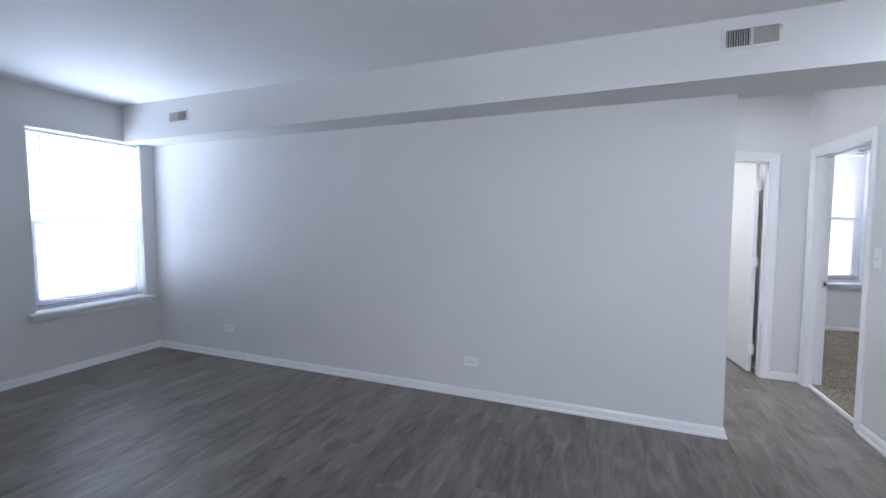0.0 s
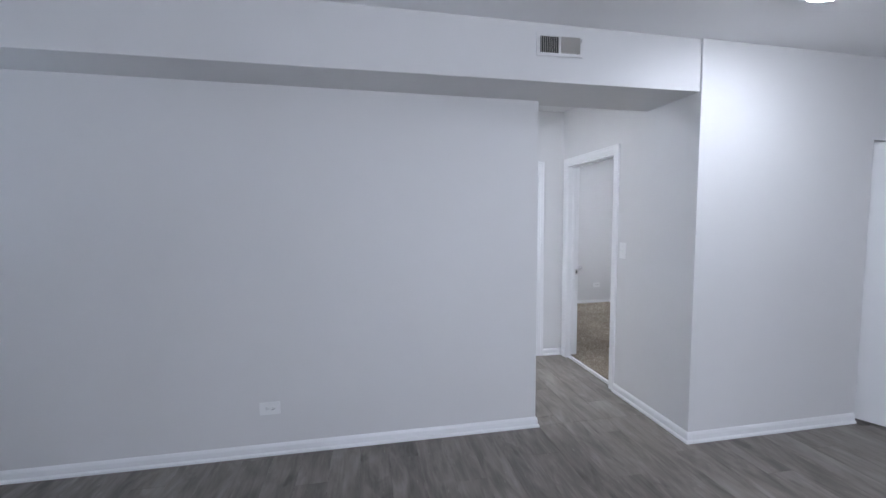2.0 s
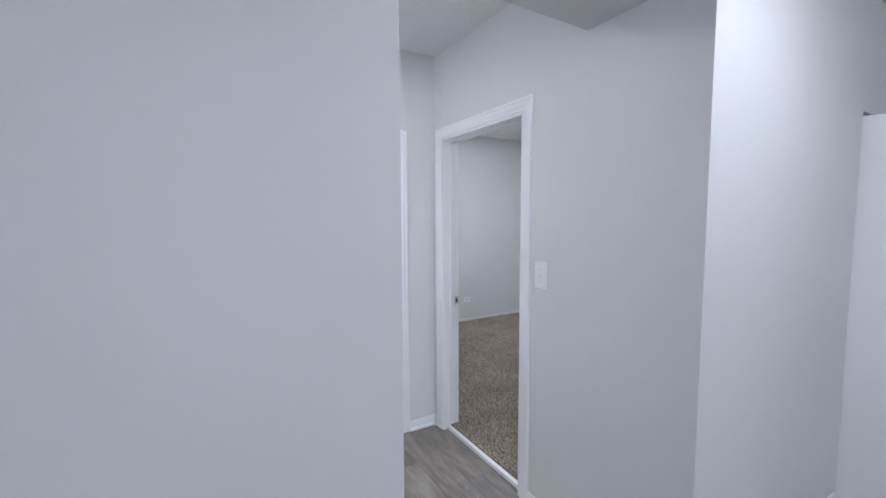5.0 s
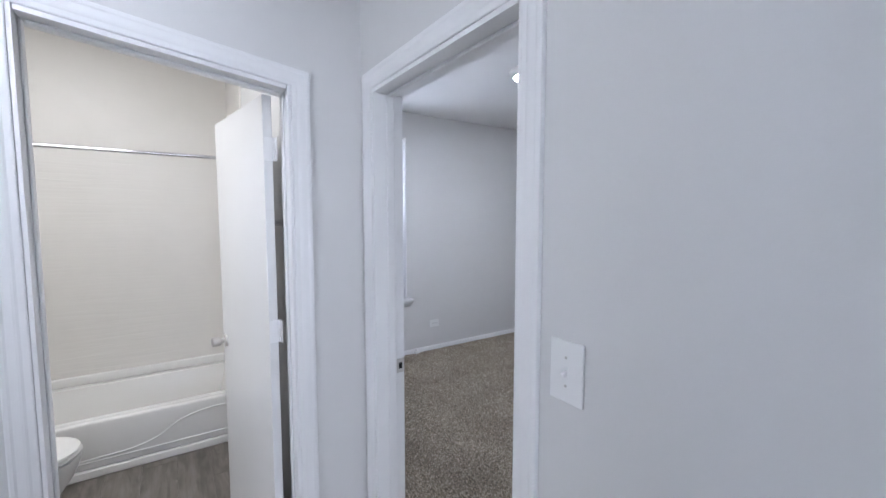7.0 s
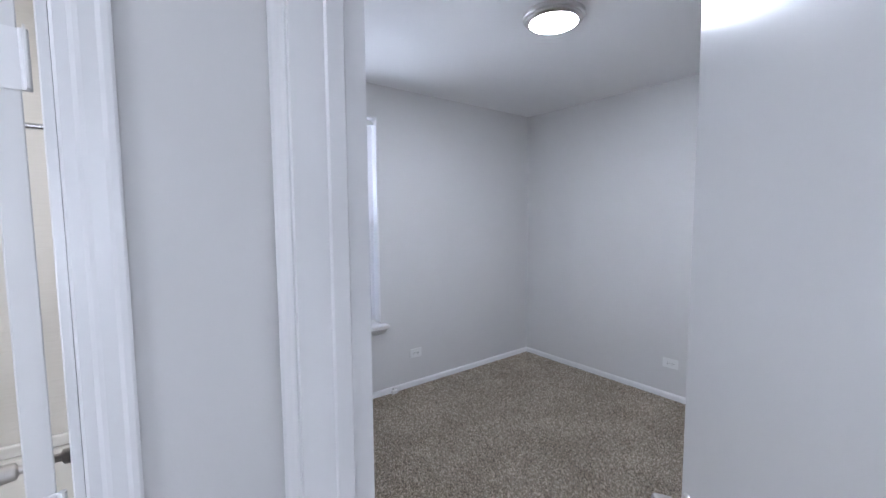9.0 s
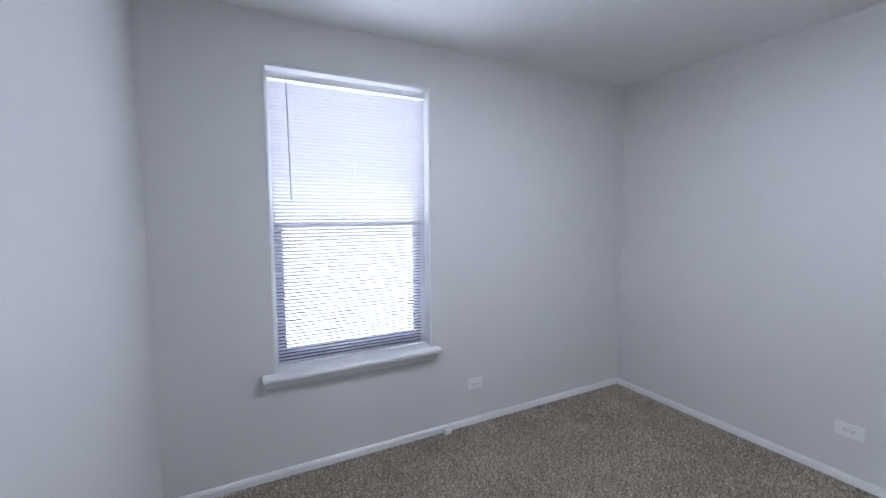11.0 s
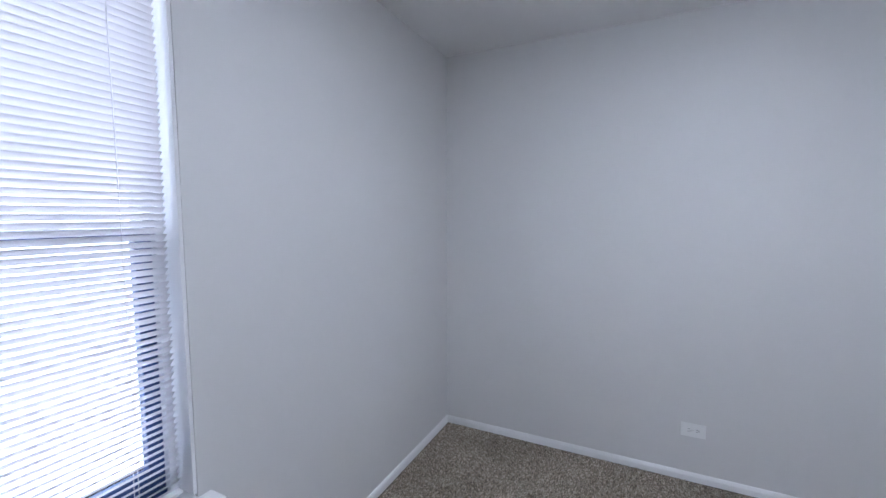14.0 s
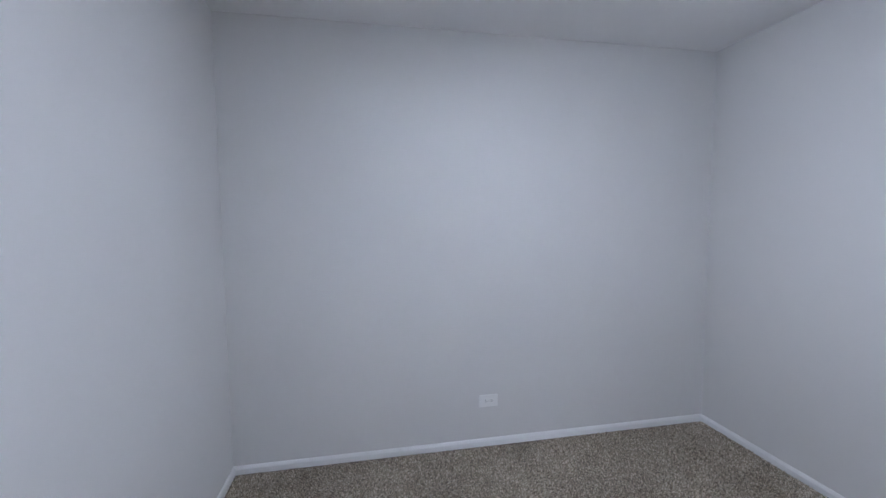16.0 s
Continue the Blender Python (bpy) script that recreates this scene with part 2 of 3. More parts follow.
solid("wall_hall_right", [(0.88, -0.40, 0, 1.0, 0.487, H), (0.88, 0.487, 2.04, 1.0, 1.302, H), (0.88, 1.302, 0, 1.0, 1.53, H)], WALL,
      "light grey hall wall with the bedroom doorway")
solid("wall_closet_front", [(1.0, -0.40, 0, 2.27, -0.28, H), (2.27, -0.40, 2.02, 2.92, -0.28, H), (2.92, -0.40, 0, 3.02, -0.28, H),
                            (3.02, -0.40, 2.19, 3.33, -0.28, H)], WALL, "light grey wall with the closet opening")
solid("wall_closet_side", [(2.14, -0.28, 0, 2.24, 0.365, H)], WALL, GREY)
solid("wall_entry_side", [(2.92, -0.28, 0, 3.02, 0.365, H)], WALL, GREY)
solid("wall_bedroom_south", [(1.0, 0.365, 0, XE, 0.485, H)], WALL, "light grey painted bedroom wall")
solid("wall_bedroom_east", [(XB, 0.485, 0, XB + 0.12, YB, H)], WALL, "light grey painted bedroom wall with an outlet")
solid("wall_bedroom_west", [(0.64, 1.53, 0, 0.76, YB, H)], WALL, GREY)
solid("wall_bath_left", [(-1.17, 1.53, 0, -1.05, YB, H)], WALL, GREY)
WX0, WX1, WZ0, WZ1 = 1.325, 2.331, 0.645, 2.395
solid("wall_north", [(-1.17, YB, 0, WX0, YB + 0.2, H), (WX0, YB, 0, WX1, YB + 0.2, WZ0), (WX0, YB, WZ1, WX1, YB + 0.2, H), (WX1, YB, 0, XB + 0.12, YB + 0.2, H)],
      WALL, "light grey bedroom wall with a window")
LY0, LY1 = -1.125, -0.135
solid("wall_living_west", [(XL - 0.2, -5.2, 0, XL, LY0, H), (XL - 0.2, LY0, 0, XL, LY1, 0.62), (XL - 0.2, LY0, 2.365, XL, LY1, H), (XL - 0.2, LY1, 0, XL, 0.11, H)],
      WALL, "light grey living room wall with a window")
SX0, SX1 = -1.3, 0.7
solid("wall_living_south", [(XL - 0.2, -5.4, 0, SX0, -5.2, H), (SX0, -5.4, 0, SX1, -5.2, 0.62), (SX0, -5.4, 2.365, SX1, -5.2, H), (SX1, -5.4, 0, XE + 0.12, -5.2, H)], WALL,
      "light grey living room wall with an assumed wide window")
solid("wall_east", [(XE, -5.2, 0, XE + 0.12, -0.515, H), (XE, -0.515, 2.06, XE + 0.12, 0.33, H), (XE, 0.33, 0, XE + 0.12, 0.365, H)], WALL,
      "light grey wall with the entry doorway")
solid("entry_soffit", [(3.02, -0.28, 2.19, XE, 0.365, 2.88), (3.33, -2.3, 2.19, XE, -0.28, 2.88)], CEIL, "lowered white ceiling over the entry", "ceiling")

bm = bmesh.new()
for x, z in ((XL - 0.2, 2.735), (XE + 0.12, 2.532)):
    for y in (-5.3, 0.0):
        bm.verts.new((x, y, z)), bm.verts.new((x, y, z + 0.2))
v = list(bm.verts)
for f in ((0, 2, 6, 4), (1, 5, 7, 3), (0, 1, 3, 2), (4, 6, 7, 5), (0, 4, 5, 1), (2, 3, 7, 6)):
    bm.faces.new([v[i] for i in f])
tagged(new("ceiling", mesh_of("ceiling", bm, CEIL)), "smooth white painted living room ceiling", "ceiling", kind="structure")
solid("ceiling_hall", [(-1.3, 0.0, 2.61, 0.88, 1.41, 2.8)], CEIL, "white painted hall ceiling", "ceiling")
solid("ceiling_bath", [(-1.05, 1.53, 2.84, 0.64, YB, 2.89)], CEIL, "white painted bathroom ceiling", "ceiling")
solid("ceiling_bedroom", [(0.76, 0.485, 2.657, XB, YB, 2.85)], CEIL, "smooth white painted bedroom ceiling", "ceiling")
solid("ceiling_closet", [(2.24, -0.28, 2.45, 2.92, 0.365, 2.6)], CEIL, "white closet ceiling", "ceiling")

# the duct soffit along the living room wall, which runs on over the hall's mouth
bm = bmesh.new()
for x, y0, zb in ((XL, -0.30, 2.35), (0.88, -0.386, 2.283)):
    for y in (y0, 0.1):
        bm.verts.new((x, y, zb)), bm.verts.new((x, y, 2.84))
v = list(bm.verts)
for f in ((0, 2, 6, 4), (1, 5, 7, 3), (0, 1, 3, 2), (4, 6, 7, 5), (0, 4, 5, 1), (2, 3, 7, 6)):
    bm.faces.new([v[i] for i in f])
tagged(new("duct_soffit", mesh_of("duct_soffit", bm, WALL)), "boxed-in duct soffit painted like the wall", "soffit", kind="structure")

BASE = [(0, 0), (0.024, 0), (0.024, 0.012), (0.018, 0.018), (0.013, 0.020), (0.013, 0.054), (0.009, 0.064), (0.004, 0.071), (0, 0.071)]


def baseboard(p0, p1, out, m0=0.0, m1=0.0, z=0.0):
    bm = bmesh.new()
    sweep(bm, BASE, (*p0, z), (*p1, z), (*out, 0), miter0=m0, miter1=m1)
    tagged(new("baseboard", mesh_of("baseboard", bm, TRIM)), "white painted wooden baseboard along the wall", "baseboard", kind="structure")


baseboard((XL, 0), (-0.025, 0), (0, -1), 1, 1)
baseboard((-0.025, 0), (-0.025, 0.11), (1, 0), -1, 0)
baseboard((XL, -5.2), (XL, 0), (1, 0), 0, -1)
baseboard((0.88, -0.40), (0.88, 0.420), (-1, 0), -1, 0)
baseboard((0.88, -0.40), (2.26, -0.40), (0, -1), -1, 0)
baseboard((2.94, -0.40), (3.02, -0.40), (0, -1), 0, 1)
baseboard((3.02, -0.40), (3.02, 0.365), (1, 0), -1, 0)
baseboard((0.667, 1.41), (0.88, 1.41), (0, -1), 0, -1)
baseboard((0.88, 1.37), (0.88, 1.41), (-1, 0), 0, -1)
baseboard((-1.3, 1.41), (-0.217, 1.41), (0, -1), 0, 0)
baseboard((0.76, YB), (XB, YB), (0, -1), 1, -1, 0.007)
baseboard((XB, 0.485), (XB, YB), (-1, 0), 1, -1, 0.007)
baseboard((0.76, 1.53), (0.76, YB), (1, 0), 1, -1, 0.007)
baseboard((1.0, 0.485), (XB, 0.485), (0, 1), 0, -1, 0.007)
baseboard((XE, -5.2), (XE, -0.587), (-1, 0), 0, 0)
baseboard((0.64, 1.6), (0.64, 2.86), (-1, 0), 0, 0)


# ---- door casings ----
CASE = [(0, 0), (0.0, 0.066), (0.013, 0.066), (0.0145, 0.062), (0.0145, 0.054), (0.0125, 0.048), (0.0125, 0.030), (0.0115, 0.024), (0.0095, 0.018), (0.009, 0.004), (0.007, 0.0)]


def doorway(name, m, w, h, depth, label, both=True, rise=0.0):
    """Casing, jambs and stops of a doorway: local x along the wall from 0 to w, local -y towards the viewer, the wall from y 0 to depth.
    rise: by how much the head is higher at x 0, in an old wall that has settled."""
    root = thing(name, m, label, "door frame", kind="structure")

    def slanted(bm):
        for v in bm.verts:
            v.co.z += rise * (1 - v.co.x / w)
        return bm

    for side, y, out in (((0, 0.0, -1),) + (((1, depth, 1),) if both else ())):
        for x, ux, k in ((0, -1, 0), (w, 1, 0)):
            bm = bmesh.new()
            a = [bm.verts.new((x + ux * hh, y + out * o, 0)) for o, hh in CASE]
            b = [bm.verts.new((x + ux * hh, y + out * o, h + hh + rise * (1 - (x + ux * hh) / w))) for o, hh in CASE]
            for i in range(len(CASE)):
                bm.faces.new((a[i], a[(i + 1) % len(CASE)], b[(i + 1) % len(CASE)], b[i]))
            bm.faces.new(a), bm.faces.new(b)
            part("casing_side", bm, TRIM, root)
        bm = bmesh.new()
        a = [bm.verts.new((0 - hh, y + out * o, h + hh + rise * (1 + hh / w))) for o, hh in CASE]
        b = [bm.verts.new((w + hh, y + out * o, h + hh - rise * hh / w)) for o, hh in CASE]
        for i in range(len(CASE)):
            bm.faces.new((a[i], a[(i + 1) % len(CASE)], b[(i + 1) % len(CASE)], b[i]))
        bm.faces.new(a), bm.faces.new(b)
        part("casing_head", bm, TRIM, root)
    t = 0.004
    for x0, x1 in ((t - 0.003, 0.012), (w - 0.012, w - 0.001)):
        part("jamb", box(bmesh.new(), x0, -0.004, 0, x1, depth + 0.004, h - 0.001 + rise * (1 - x0 / w)), TRIM, root)
    part("jamb_head", slanted(box(bmesh.new(), 0.016, -0.004, h - 0.016, w - 0.016, depth + 0.004, h - 0.001)), TRIM, root)
    ys = depth * 0.42
    for x0, x1 in ((0.012, 0.020), (w - 0.020, w - 0.012)):
        part("stop", box(bmesh.new(), x0, ys, 0, x1, ys + 0.034, h - 0.016 + rise * (1 - x1 / w), 0.003), TRIM, root)
    part("stop_head", slanted(box(bmesh.new(), 0.028, ys, h - 0.028, w - 0.028, ys + 0.034, h - 0.016, 0.003)), TRIM, root)
    return root


bath_frame = doorway("door_frame_bath", pose(-0.138, 1.41, 0), 0.738, 2.03, 0.12, "white moulded casing round the bathroom doorway", True, 0.095)
bed_frame = doorway("door_frame_bedroom", pose(0.88, 1.302, 0, 0, 0, -90), 0.815, 2.04, 0.12, "white moulded casing round the bedroom doorway")
plate = part("strike_plate", box(bmesh.new(), 0.0125, 0.088, 0.895, 0.0145, 0.122, 0.955, 0.001), NICKEL, bed_frame, "brushed nickel strike plate")
part("latch_hole", box(bmesh.new(), 0.0147, 0.098, 0.912, 0.0153, 0.113, 0.938), SLOT, plate)
tagged(solid("threshold_bedroom", [(0.908, 0.500, 0.0, 0.935, 1.289, 0.024)], TRIM, "white threshold strip between plank floor and carpet", "threshold"))


# ---- doors ----
def knob(parent, x, z, t, both=True, metal=None):
    """A round lock knob on both faces of a leaf that lies from y 0 to t."""
    metal = metal or NICKEL
    for s, y in ((-1, 0.0),) + (((1, t),) if both else ()):
        m = Matrix.Translation((x, y, z)) @ Matrix.Rotation(radians(90 if s < 0 else -90), 4, "X")
        k = part("knob", lathe(bmesh.new(), [(0.0115, 0.008), (0.0115, 0.024), (0.0200, 0.028), (0.0225, 0.032), (0.0230, 0.040), (0.0245, 0.060), (0.0240, 0.064), (0.0215, 0.067), (0.010, 0.0675)], m, 28), metal, parent, "", True)
        part("rosette", lathe(bmesh.new(), [(0.033, 0.0005), (0.033, 0.003), (0.029, 0.008), (0.013, 0.010)], m, 28), metal, k, "", True)


def hinge(parent, z, r=0.006):
    h = part("hinge", cyl(bmesh.new(), (0, -0.006, z - 0.045), (0, -0.006, z + 0.045), r, seg=12), TRIM, parent, "painted butt hinge", True)
    bm = bmesh.new()
    box(bm, -0.0005, -0.002, z - 0.045, 0.0018, 0.032, z + 0.045)
    for dz in (-0.03, 0, 0.03):
        cyl(bm, (-0.0012, 0.016 + 0.006 * (dz == 0), z + dz), (0.0, 0.016 + 0.006 * (dz == 0), z + dz), 0.0035, seg=8)
    part("hinge_leaf", bm, TRIM, h)
    part("jamb_leaf", box(bmesh.new(), -0.024, -0.008, z - 0.045, -0.001, -0.005, z + 0.045), TRIM, h)


def leaf(name, m, w, h, label, t=0.035):
    """A flush door leaf hinged at local x 0; its thickness goes to +y."""
    root = thing(name, m, label, "door", kind="structure")
    part("door_leaf", box(bmesh.new(), 0.002, 0, 0.012, w, t, h, 0.002), DOORW, root)
    return root


# bathroom door, hung on the jamb by the bedroom doorway and swung into the bathroom
d = leaf("door_1", pose(0.554, 1.522, 0, 0, 0, 98.4), 0.70, 2.015,
         "white flush bathroom door standing open")
knob(d, 0.645, 0.908, 0.035)
for z in (0.23, 1.085, 1.81):
    hinge(d, z)
part("latch_plate", box(bmesh.new(), 0.6995, 0.006, 0.865, 0.7012, 0.029, 0.93), NICKEL, d)
# bedroom door, hung on the near jamb and swung into the bedroom
d = leaf("door_2", pose(1.006, 0.508, 0, 0, 0, 37.0), 0.765, 2.02, "white flush bedroom door standing open")
knob(d, 0.712, 0.962, 0.035)
for z in (0.23, 1.08, 1.80):
    hinge(d, z)
part("latch_plate", box(bmesh.new(), 0.7645, 0.006, 0.915, 0.7662, 0.029, 0.975), NICKEL, d)
# entry door
fr = doorway("door_frame_entry", pose(XE, 0.33, 0, 0, 0, -90), 0.845, 2.06, 0.12, "white casing round the entry doorway", False)
d = thing("door_3", pose(XE + 0.006, 0.312, 0, 0, 0, -90), "white flush entry door, closed, with brass locks", "door", kind="structure")
part("door_leaf", box(bmesh.new(), 0.004, 0, 0.018, 0.802, 0.044, 2.033, 0.002), DOORW, d)
# black sheet puts the shade of the gap round the leaf into colour
part("gap_shade", box(bmesh.new(), -0.005, 0.02, 0.002, 0.814, 0.024, 2.044), GAP_SHADE, d)
knob(d, 0.737, 0.955, 0.044, False, BRASS)
mk = Matrix.Translation((0.737, 0, 1.10)) @ Matrix.Rotation(radians(90), 4, "X")
db = part("deadbolt", lathe(bmesh.new(), [(0.031, 0.0), (0.031, 0.006), (0.026, 0.012), (0.014, 0.013)], mk, 28), BRASS, d, "polished brass deadbolt", True)
part("thumb_turn", box(bmesh.new(), 0.721, -0.030, 1.094, 0.753, -0.013, 1.106, 0.003), BRASS, db)
mk = Matrix.Translation((0.40, 0, 1.50)) @ Matrix.Rotation(radians(90), 4, "X")
part("peephole", lathe(bmesh.new(), [(0.007, 0), (0.007, 0.003), (0.004, 0.004)], mk, 12), SLOT, d)
cl = part("door_closer", box(bmesh.new(), 0.09, -0.055, 1.945, 0.36, -0.002, 2.000, 0.006), NICKEL, d, "grey metal door closer")
bm = bmesh.new()
cyl(bm, (0.28, -0.03, 2.012), (0.44, -0.17, 2.016), 0.007, seg=10)
cyl(bm, (0.44, -0.17, 2.022), (0.17, -0.02, 2.07), 0.007, seg=10)
cyl(bm, (0.28, -0.03, 1.998), (0.28, -0.03, 2.02), 0.013, seg=12)
part("closer_arm", bm, NICKEL, cl)

# folding closet door: two narrow panels folded together
d = thing("bifold_door", pose(2.285, -0.385, 0), "white folding closet door standing open", "door")
m1 = Matrix.Rotation(radians(-66), 4, "Z")
bm = box(bmesh.new(), 0, 0.0, 0.022, 0.240, 0.028, 2.0, 0.002)
bm.transform(m1)
part("panel", bm, DOORW, d)
bm = box(bmesh.new(), -0.240, 0.001, 0.022, 0, 0.029, 2.0, 0.002)
bm.transform(Matrix.Translation((0.138, -0.212, 0)) @ Matrix.Rotation(radians(-63), 4, "Z"))
pn = part("panel", bm, DOORW, d)
for z in (0.2, 1.0, 1.85):
    part("hinge", cyl(bmesh.new(), (0.134, -0.226, z - 0.03), (0.134, -0.226, z + 0.03), 0.005, seg=10), NICKEL, pn)
part("door_track", box(bmesh.new(), 0.0, 0.02, 2.0, 0.56, 0.05, 2.019), TRIM, d)


# ---- windows and blinds ----
def window(name, m, w, z0, z1, label):
    """Local x across, centred; the wall's room face at y 0 and outdoors at +y."""
    root = thing(name, m, label, "window", kind="structure")
    h = w / 2
    rv = 0.012
    for x0, x1 in ((-h + 0.001, -h + rv), (h - rv, h - 0.001)):
        part("reveal", box(bmesh.new(), x0, 0.002, z0 + 0.03, x1, 0.12, z1 - 0.001), TRIM, root)
    part("reveal_head", box(bmesh.new(), -h + rv, 0.002, z1 - rv, h - rv, 0.12, z1 - 0.001), TRIM, root)
    bm = bmesh.new()
    sill = box(bm, -h - 0.072, -0.082, z0 - 0.012, h + 0.045, 0.0, z0 + 0.018, 0.008, 3)
    box(bm, -h + 0.001, 0.0, z0, h - 0.001, 0.12, z0 + 0.018)
    part("sill", sill, TRIM, root, "white painted wooden stool", True)
    bm = bmesh.new()
    ap = [(0, -0.008), (0.020, -0.008), (0.026, -0.003), (0.028, 0.012), (0.031, 0.016), (0.036, 0.030), (0.056, 0.038), (0.058, 0.046), (0, 0.046)]
    sweep(bm, ap, (-h - 0.05, -0.001, z0 - 0.059), (h + 0.028, -0.001, z0 - 0.059), (0, -1, 0))
    part("apron", bm, TRIM, root, "moulding under the stool")
    zm = (z0 + z1) / 2 - 0.01
    # outer frame
    for x0, x1 in ((-h + rv, -h + 0.034), (h - 0.034, h - rv)):
        part("frame_side", box(bmesh.new(), x0, 0.085, z0 + 0.026, x1, 0.19, z1 - rv, 0.002), TRIM, root)
    part("frame_head", box(bmesh.new(), -h + 0.034, 0.085, z1 - 0.03, h - 0.034, 0.19, z1 - rv, 0.002), TRIM, root)
    part("frame_foot", box(bmesh.new(), -h + 0.034, 0.10, z0 + 0.026, h - 0.034, 0.19, z0 + 0.045, 0.002), SASH_BACKLIT, root)
    # lower sash takes the navy with its backlit shade, upper sash stays white
    for nm, a, b, y, st, mt in (("sash_upper", zm - 0.02, z1 - 0.03, 0.145, 0.022, TRIM), ("sash_lower", z0 + 0.045, zm + 0.02, 0.105, 0.048, SASH_BACKLIT)):
        x0, x1 = -h + 0.035, h - 0.035
        sash = part(nm, box(bmesh.new(), x0, y, a, x0 + st, y + 0.035, b, 0.003), mt, root)
        part("stile", box(bmesh.new(), x1 - st, y, a, x1, y + 0.035, b, 0.003), mt, sash)
        bot = 0.075 if nm == "sash_lower" else 0.04
        part("rail", box(bmesh.new(), x0 + st, y, a, x1 - st, y + 0.035, a + bot, 0.003), mt, sash)
        part("rail", box(bmesh.new(), x0 + st, y, b - 0.038, x1 - st, y + 0.035, b, 0.003), mt, sash)
        pane = part("pane", box(bmesh.new(), x0 + st, y + 0.015, a + bot, x1 - st, y + 0.019, b - 0.038), GLASS, sash)
        pane.visible_shadow = False
    for x in (-0.22, 0.22):
        part("sash_lock", box(bmesh.new(), x - 0.03, 0.085, zm + 0.021, x + 0.03, 0.12, zm + 0.033, 0.004), PLASTIC, root)
    return root


def blind(name, m, w, z0, z1, wand_x, label, slant=46):
    root = thing(name, m, label, "window blind")
    h = w / 2
    y = 0.048
    part("headrail", box(bmesh.new(), -h, y - 0.018, z1 - 0.026, h, y + 0.018, z1, 0.002), PLASTIC, root)
    part("bottom_rail", box(bmesh.new(), -h, y - 0.013, z0, h, y + 0.013, z0 + 0.011, 0.003), PLASTIC, root)
    # one curved slat, its room edge higher than its street edge
    bm = bmesh.new()
    tilt, n = radians(slant), 4
    up, lo = [], []
    for i in range(n + 1):
        u = (i / n - 0.5) * 0.0255
        c = 0.0018 * (1 - (2 * i / n - 1) ** 2)
        yy, zz = u * math.cos(tilt) + c * math.sin(tilt), -u * math.sin(tilt) + c * math.cos(tilt)
        up.append((yy, zz + 0.0002)), lo.append((yy, zz - 0.0002))
    ring = up + lo[::-1]
    a = [bm.verts.new((-h + 0.003, p, q)) for p, q in ring]
    b = [bm.verts.new((h - 0.003, p, q)) for p, q in ring]
    for i in range(len(ring)):
        bm.faces.new((a[i], a[(i + 1) % len(ring)], b[(i + 1) % len(ring)], b[i]))
    me = mesh_of("slat", bm, SLAT)
    z = z0 + 0.022
    rnd = random.Random(5)
    while z < z1 - 0.032:
        s = new("slat", me)
        s.parent = root
        s.location = (rnd.uniform(-0.0008, 0.0008), y, z)
        s.rotation_euler = (radians(rnd.uniform(-0.9, 0.9)), radians(rnd.uniform(-0.05, 0.05)), 0)
        z += 0.0205
    for x in (-h * 0.74, 0.0, h * 0.74):
        for dy in (-0.0125, 0.0125):
            part("ladder_cord", cyl(bmesh.new(), (x, y + dy, z0 + 0.01), (x, y + dy, z1 - 0.02), 0.0009 if x else 0.0005, seg=6), PLASTIC, root)
    part("tilt_wand", cyl(bmesh.new(), (wand_x, y - 0.026, z1 - 0.70), (wand_x - 0.008, y - 0.024, z1 - 0.03), 0.004, seg=8), GRAYP, root, "hanging tilt wand", True)
    part("wand_hook", cyl(bmesh.new(), (wand_x - 0.008, y - 0.026, z1 - 0.032), (wand_x - 0.008, y - 0.012, z1 - 0.012), 0.002, seg=6), NICKEL, root)
    return root


mw = pose((WX0 + WX1) / 2, YB, 0)
window("window_1", mw, WX1 - WX0, WZ0, WZ1, "double-hung bedroom window with a white stool")
blind("window_blind", mw, WX1 - WX0 - 0.046, WZ0 + 0.035, WZ1 - 0.042, -0.375, "white mini blind lowered over the bedroom window")
mw = pose(XL, (LY0 + LY1) / 2, 0, 0, 0, 90)
window("window_2", mw, LY1 - LY0, 0.62, 2.365, "double-hung living room window with a white stool")
blind("window_blind", mw, LY1 - LY0 - 0.03, 0.655, 2.335, -0.375, "white mini blind lowered over the living room window", 43)

# unseen window, assumed from light that reaches the long wall from behind
window("window_3", pose((SX0 + SX1) / 2, -5.2, 0, 0, 0, 180), SX1 - SX0, 0.62, 2.365, "unseen wide living room window, assumed for light on the long wall")


# ---- lamps ----
def ceiling_light(m, r, room, label):
    root = thing("ceiling_light", m, label, "ceiling light", "round ceiling lights")
    part("base", lathe(bmesh.new(), [(r, 0), (r, -0.016), (r * 0.97, -0.022), (r * 0.93, -0.024), (r * 0.92, -0.034), (r * 0.86, -0.042), (r * 0.78, -0.044), (r * 0.76, -0.040)], Matrix(), 48), NICKEL, root, "stepped brushed nickel ring", True)
    part("diffuser", lathe(bmesh.new(), [(r * 0.765, -0.0405), (r * 0.75, -0.046), (r * 0.6, -0.055), (r * 0.3, -0.061), (0.001, -0.063)], Matrix(), 48), GLOWS[room], root, "glowing white diffuser", True)
    return root


ceiling_light(pose(2.55, 2.09, 2.657), 0.165, "bed", "round nickel ceiling light, lit, on the bedroom ceiling")
ceiling_light(pose(1.0, -1.06, 2.604), 0.165, "living", "round nickel ceiling light, lit, on the living room ceiling")
ceiling_light(pose(3.95, -0.42, 2.19), 0.165, "entry", "round nickel ceiling light, lit, over the entry")


# added lamp, hidden behind the wall, that brightens the hall
ceiling_light(pose(-0.55, 0.76, 2.61), 0.165, "hall", "added round nickel ceiling light, out of view, brightening the hall")


